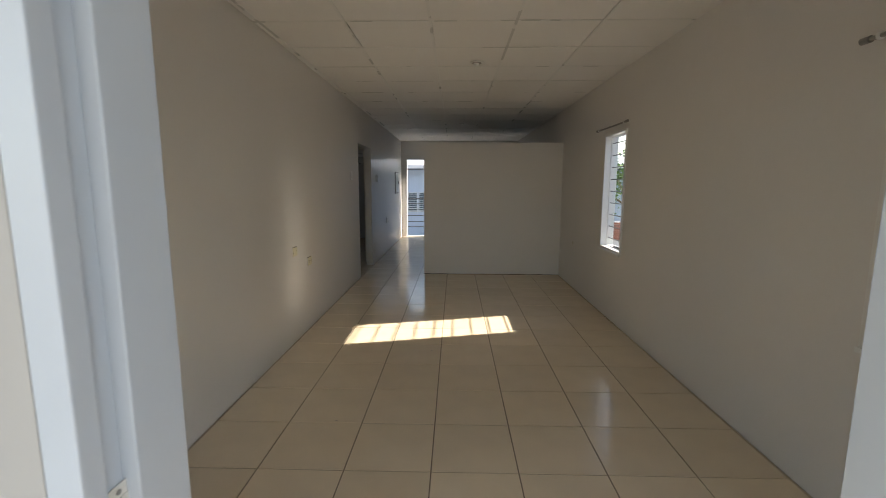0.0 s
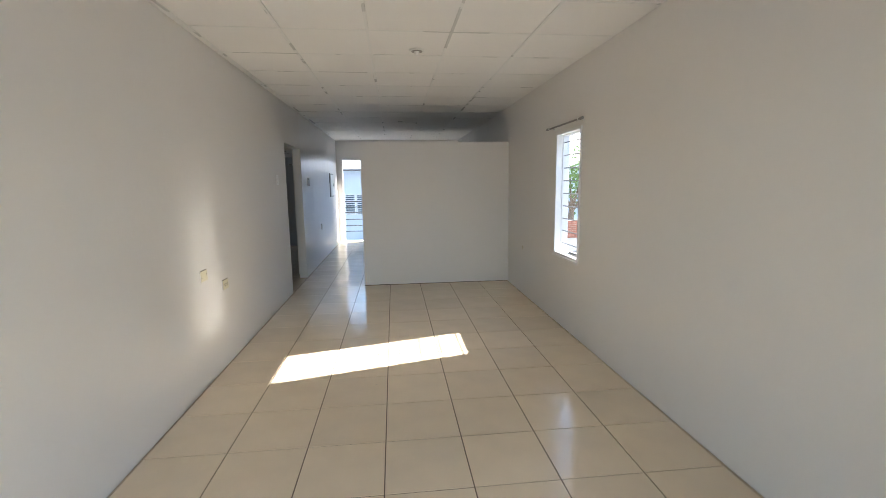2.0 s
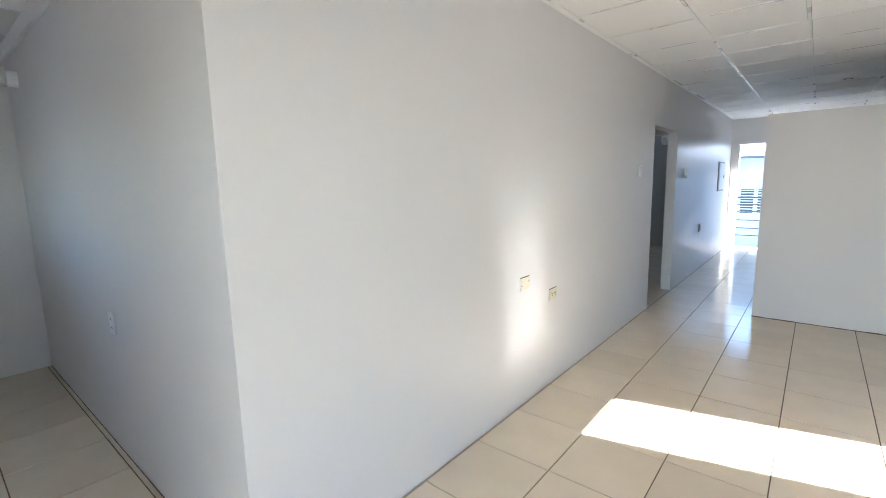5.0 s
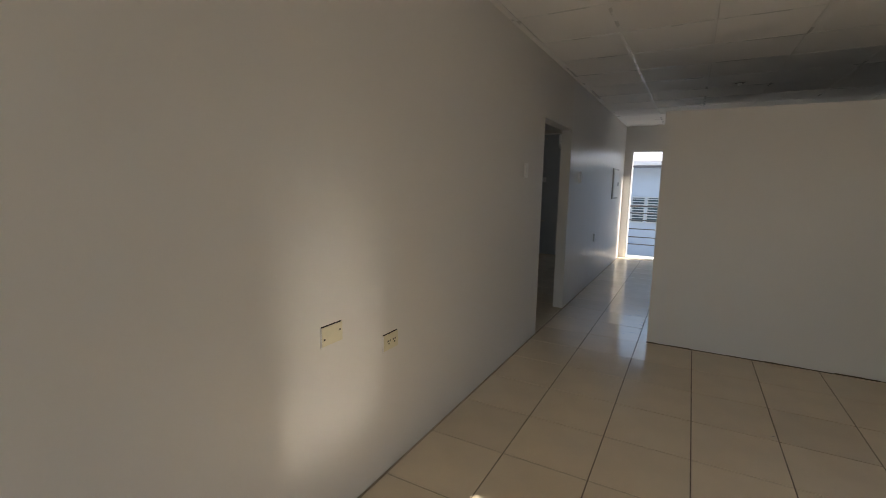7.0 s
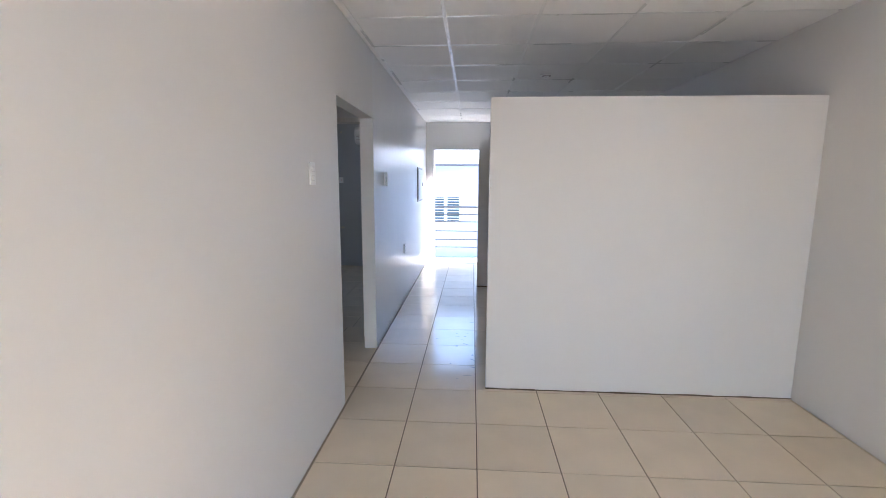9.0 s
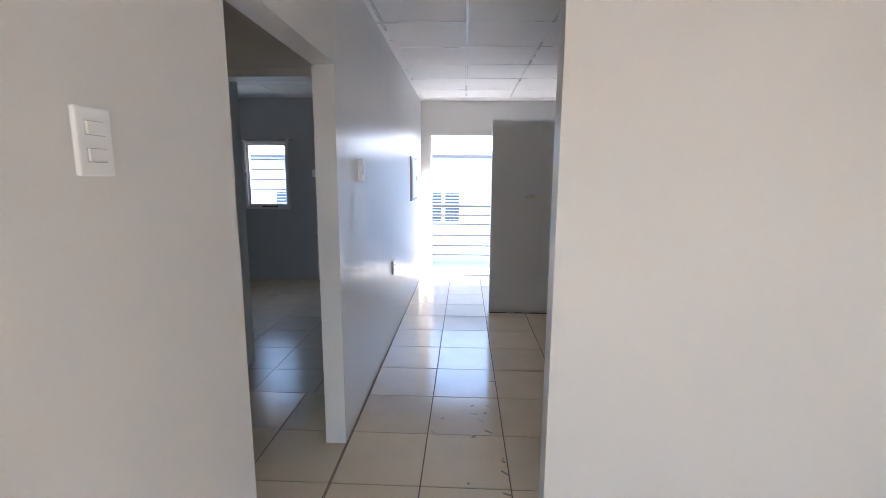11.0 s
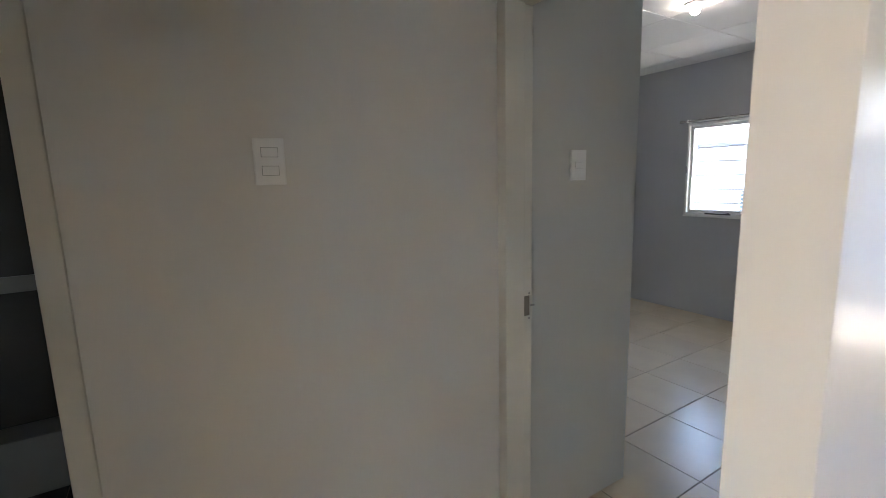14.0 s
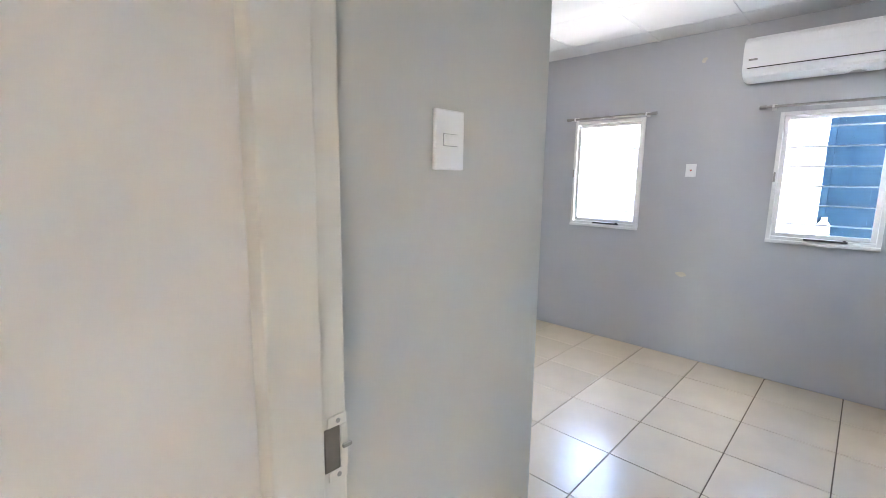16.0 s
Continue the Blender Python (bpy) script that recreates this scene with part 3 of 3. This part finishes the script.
part("jamb", boxes((x0, x1, b - 0.05, b - 0.001, 0.001, top - 0.05), bevel=0.004), CREAM, bath)
part("jamb", boxes((x0, x1, a + 0.001, a + 0.05, 0.001, top - 0.05), bevel=0.004), CREAM, bath)
part("head", boxes((x0, x1, a + 0.001, b - 0.001, top - 0.049, top - 0.001), bevel=0.004), CREAM, bath)

back = tagged(new("door_frame_back"), "white painted back door frame standing open to the porch", "door frame", kind="structure")
a, b, top = DOOR_E[0], DOOR_E[1], DOOR_E[3]
part("jamb", boxes((a + 0.001, a + 0.04, YE - 0.012, YE + 0.10, 0.013, top - 0.041), bevel=0.003), WHITE, back)
part("jamb", boxes((b - 0.04, b - 0.001, YE - 0.012, YE + 0.10, 0.013, top - 0.041), bevel=0.003), WHITE, back)
part("head", boxes((a + 0.001, b - 0.001, YE - 0.012, YE + 0.10, top - 0.04, top - 0.001), bevel=0.003), WHITE, back)

# ---------------------------------------------------------------- wall fittings
def plate_mesh(w, h, d=0.010):
    bm = boxes((-w / 2, w / 2, -d, 0, -h / 2, h / 2), bevel=0.0035)
    return bm


def light_switch(m, gangs, label, w=0.076, h=0.118):
    t = thing("light_switch", m, label, "light switch", group="light switches")
    part("plate", plate_mesh(w, h), PLASTIC, t)
    for i in range(gangs):
        z = (i - (gangs - 1) / 2) * 0.046
        # thin grey piece draws the shadow line round each rocker
        k = part("rocker_shadow_line", boxes((-0.021, 0.021, -0.0105, -0.008, z - 0.0122, z + 0.0122)), SHADOW_LINE, t)
        part("rocker", boxes((-0.0195, 0.0195, -0.0145, -0.0088, z - 0.011, z + 0.011), bevel=0.0015), PLASTIC, k)


def socket(m, label, w=0.075, h=0.118, d=0.009):
    t = thing("wall_socket", m, label, "wall socket", group="wall sockets")
    part("plate", plate_mesh(w, h, d), PLASTIC, t)
    for z in (-0.022, 0.022):
        for x in (-0.008, 0.008):
            part("slot", boxes((x - 0.0015, x + 0.0015, -d - 0.0008, -d + 0.001, z - 0.006, z + 0.006)), DARK, t)


light_switch(on_west(6.465, 1.545), 2, "white two-rocker switch on the hall wall")
light_switch(on_west(7.539, 1.534, XV), 2, "white two-rocker switch on the lobby wall")
light_switch(on_west(8.703, 1.518, XV - 0.02), 1, "white single switch inside the bedroom", w=0.084)
socket(on_west(9.66, 0.67), "white socket on the glossy passage wall", d=0.02)
socket(pose(-2.86, YC, 0.78), "white socket low on the alcove wall")
t = thing("wall_outlet", on_north(-2.912, 1.529), "small white outlet with a red mark between windows", "wall socket")
part("plate", plate_mesh(0.075, 0.10), PLASTIC, t)
part("mark", boxes((-0.006, 0.006, -0.0105, -0.0085, -0.006, 0.006)), RED, t, "red dot")


def sunken_plate(m, holes, label):
    """A yellowed cover plate set a little skew in its box, with a dark gap above and beside it."""
    t = thing("cover_plate", m, label, "wall socket")
    part("gap", boxes((-0.056, 0.060, -0.0015, 0.0, -0.030, 0.047)), DARK, t, "dark gap round the plate")
    p = part("plate", boxes((-0.055, 0.062, -0.006, -0.0012, -0.036, 0.042), bevel=0.002), YELLOWED, t)
    # white strip put in as the brightly lit left side
    part("edge", boxes((-0.060, -0.0555, -0.0055, 0.0, -0.038, 0.044), bevel=0.001), PLASTIC, t, "white strip as lit side of the plate")
    for x, z in holes:
        part("slot", boxes((x - 0.004, x + 0.004, -0.0070, -0.0055, z - 0.004, z + 0.004)), DARK, p)


sunken_plate(on_west(4.145, 0.818), ((-0.042, -0.008), (0.046, 0.012)), "yellowed blank cover plate with a dark gap")
sunken_plate(on_west(4.547, 0.665), ((-0.022, 0.008), (-0.006, 0.008), (-0.014, -0.006), (0.022, 0.008), (0.038, 0.008), (0.030, -0.006)), "yellowed socket plate with small slots")

t = thing("intercom", on_west(8.445, 1.527), "white wall intercom handset on the passage wall", "intercom")
part("base", boxes((-0.022, 0.022, -0.014, 0, -0.066, 0.066), bevel=0.004), PLASTIC, t)
h = part("handset", boxes((-0.016, 0.016, -0.036, -0.015, 0.028, 0.066), (-0.016, 0.016, -0.036, -0.015, -0.066, -0.028), (-0.010, 0.010, -0.036, -0.027, -0.029, 0.029), bevel=0.004), PLASTIC, t)

t = thing("distribution_board", on_west(11.35, 1.465), "grey electrical panel box with a framed door", "electrical panel")
part("frame", boxes((-0.30, 0.30, -0.018, 0, 0.24, 0.265), (-0.30, 0.30, -0.018, 0, -0.265, -0.24), (-0.30, -0.25, -0.018, 0, -0.24, 0.24), (0.25, 0.30, -0.018, 0, -0.24, 0.24), bevel=0.003), STEEL, t)
d = part("door", boxes((-0.247, 0.247, -0.026, -0.001, -0.237, 0.237), bevel=0.003), WHITE, t)
part("latch", boxes((0.17, 0.19, -0.034, -0.026, -0.03, 0.03), bevel=0.002), BLACK, d)

# conduit box in the alcove corner
t = thing("junction_box", pose(-4.52, YC, 2.27), "round white junction box near the alcove ceiling", "junction box")
part("body", rods(((0, 0, 0), (0, -0.05, 0), 0.055, 20)), PLASTIC, t)
part("cover", rods(((0, -0.05, 0), (0, -0.058, 0), 0.048, 20)), PLASTIC, t)


def downlight(x, y, z, lit, label):
    t = thing("ceiling_light", pose(x, y, z), label, "ceiling light", group="ceiling lights")
    bm = bmesh.new()
    rod(bm, (0, 0, -0.010), (0, 0, 0.0), 0.062, 24, 0.066)
    part("trim_ring", bm, WHITE, t)
    part("reflector", rods(((0, 0, -0.0125), (0, 0, -0.0102), 0.046, 20)), STEEL, t)
    bm = bmesh.new()
    bmesh.ops.create_uvsphere(bm, u_segments=14, v_segments=8, radius=0.03 if lit else 0.022, matrix=Matrix.Translation((0, 0, -0.042 if lit else -0.016)))
    part("bulb", bm, LAMP_ON if lit else PLASTIC, t, "glowing bulb" if lit else "")


downlight(0.19, 4.60, H, False, "small round unlit ceiling light")
downlight(0.19, 2.55, H, False, "small round unlit ceiling light")
downlight(0.12, 8.85, H, False, "small round unlit ceiling light behind the partition")
downlight(-2.99, 10.33, HB, True, "small round lit ceiling light in the bedroom")

# ---------------------------------------------------------------- air conditioner
ac = thing("air_conditioner", pose(-2.605, YB, 2.137), "white wall-mounted split air conditioner above the window", "air conditioner")
bm = bmesh.new()
prof = [(0.0, 0.0), (-0.10, 0.0), (-0.165, 0.022), (-0.20, 0.06), (-0.208, 0.18), (-0.195, 0.245), (-0.15, 0.28), (0.0, 0.28)]
for a, b in ((0.0, 0.86),):
    left = [bm.verts.new((a, y, z)) for y, z in prof]
    right = [bm.verts.new((b, y, z)) for y, z in prof]
    bm.faces.new(left)
    bm.faces.new(right)
    for i in range(len(prof)):
        j = (i + 1) % len(prof)
        bm.faces.new((left[i], left[j], right[j], right[i]))
bmesh.ops.bevel(bm, geom=list(bm.edges), offset=0.006, segments=2, affect="EDGES")
part("body", bm, PLASTIC, ac)
part("seam", boxes((0.03, 0.83, -0.207, -0.19, 0.068, 0.073)), DARK, ac, "dark slot under the front panel")
f = part("flap", boxes((0.05, 0.81, -0.178, -0.155, 0.016, 0.032), bevel=0.003), PLASTIC, ac)
part("badge", boxes((0.035, 0.085, -0.2075, -0.2045, 0.118, 0.130)), STEEL, ac, "small grey badge")

# ---------------------------------------------------------------- bathroom bits
tagged(part("bath_trim_strip", boxes((-4.198, -4.188, 5.62, 8.18, 0.98, 1.06)), BATH_TRIM), "pale tile border strip in the dark bathroom", "tile border", kind="structure")
tagged(part("bath_kerb", boxes((-4.19, -4.0, 5.62, 8.18, 0.0, 0.30), bevel=0.006), BATH_TRIM), "low tiled ledge along the bathroom wall", "ledge", kind="structure")

# ---------------------------------------------------------------- stains and scuffs
def blot(name, m, w, h, material, label, n=14):
    bm = bmesh.new()
    vs = []
    for i in range(n):
        a = 2 * math.pi * i / n
        r = random.uniform(0.6, 1.0)
        vs.append(bm.verts.new((math.cos(a) * w / 2 * r, math.sin(a) * h / 2 * r, 0)))
    bm.faces.new(vs)
    ob = part(name, bm, material)
    ob.matrix_world = m
    tagged(ob, label, "stain", kind="structure")


blot("wall_stain", pose(-2.91, YB - 0.002, 0.69, 90), 0.10, 0.05, STAIN, "faint yellow patch on the bedroom wall")
blot("wall_stain", pose(-2.895, YB - 0.002, 2.351, 90, 20), 0.04, 0.06, STAIN, "faint yellow patch high on the bedroom wall")
blot("wall_stain", pose(-0.1, YQ - 0.002, 1.287, 90), 0.14, 0.06, STAIN, "faint patched spot on the rear partition")
blot("wall_stain", pose(XR - 0.002, 6.47, 0.62, 90, 0, 90), 0.10, 0.07, STAIN, "faint smudge low on the hall wall")
for x, y in ((-0.72, 2.72), (0.3, 5.9), (-0.2, 3.9)):
    blot("floor_speck", pose(x, y, 0.0012), 0.02, 0.014, SCUFF, "small dark speck on the floor tiles", 8)
for i in range(18):
    x, y = random.gauss(-0.66, 0.12), random.gauss(8.05, 0.35)
    blot("floor_scuff", pose(min(x, -0.58), y, 0.0012, 0, 0, random.uniform(-50, 50)), random.uniform(0.02, 0.09), random.uniform(0.008, 0.025), SCUFF,
         "dark scuff mark on the floor tiles", 9)

# ---------------------------------------------------------------- floor tiles
floor = tagged(new("floor"), "glossy ivory ceramic floor tiles with dark joints", "floor", kind="structure")
TILES = {}
J = 0.0027


def floor_tile(x0, x1, y0, y1, material):
    if x1 - x0 < 0.008 or y1 - y0 < 0.008:
        return
    w, d = round(x1 - x0, 3), round(y1 - y0, 3)
    if (w, d, material.name) not in TILES:
        bm = bmesh.new()
        a, b, e = w / 2 - J, d / 2 - J, 0.0015
        ring = lambda s, z: [bm.verts.new((sx * (a - s), sy * (b - s), z)) for sx, sy in ((-1, -1), (1, -1), (1, 1), (-1, 1))]
        r0, r1, r2 = ring(0, -0.01), ring(0, -e), ring(e, 0)
        bm.faces.new(r2)
        for p, q in ((r0, r1), (r1, r2)):
            for i in range(4):
                bm.faces.new((p[i], p[(i + 1) % 4], q[(i + 1) % 4], q[i]))
        TILES[w, d, material.name] = mesh("tile", bm, material)
    ob = new("tile", TILES[w, d, material.name])
    ob.parent = floor
    ob.location = ((x0 + x1) / 2, (y0 + y1) / 2, random.uniform(-0.0006, 0.0))
    ob.rotation_euler = (random.gauss(0, 0.0012), random.gauss(0, 0.0012), 0)


def lay(x0, x1, y0, y1, ox, oy, material=TILE, sx=0.442, sy=0.45):
    xs = [x0] + [ox + sx * i for i in range(-40, 40) if x0 + 0.001 < ox + sx * i < x1 - 0.001] + [x1]
    ys = [y0] + [oy + sy * i for i in range(-40, 40) if y0 + 0.001 < oy + sy * i < y1 - 0.001] + [y1]
    for a, b in zip(xs, xs[1:]):
        for c, d in zip(ys, ys[1:]):
            floor_tile(a, b, c, d, material)


lay(XL + 0.003, XR - 0.003, YF - 0.18, YE, -0.56, 3.15)
lay(XA + 0.003, XL + 0.002, YF, YC - 0.003, -0.56, 3.15)
lay(XV, XL + 0.002, OP0 - 0.06, 8.55, -0.56, 3.15)
lay(XV - 0.021, XV, YD + 0.1, 8.55, -0.56, 3.15)
lay(XV, XL - TL, 6.1, OP0 - 0.06, -0.56, 3.15)
lay(XBL, XL - TL, 8.55, YB - 0.008, -2.713, 10.236, TILE_DULL, sx=0.44, sy=0.44)
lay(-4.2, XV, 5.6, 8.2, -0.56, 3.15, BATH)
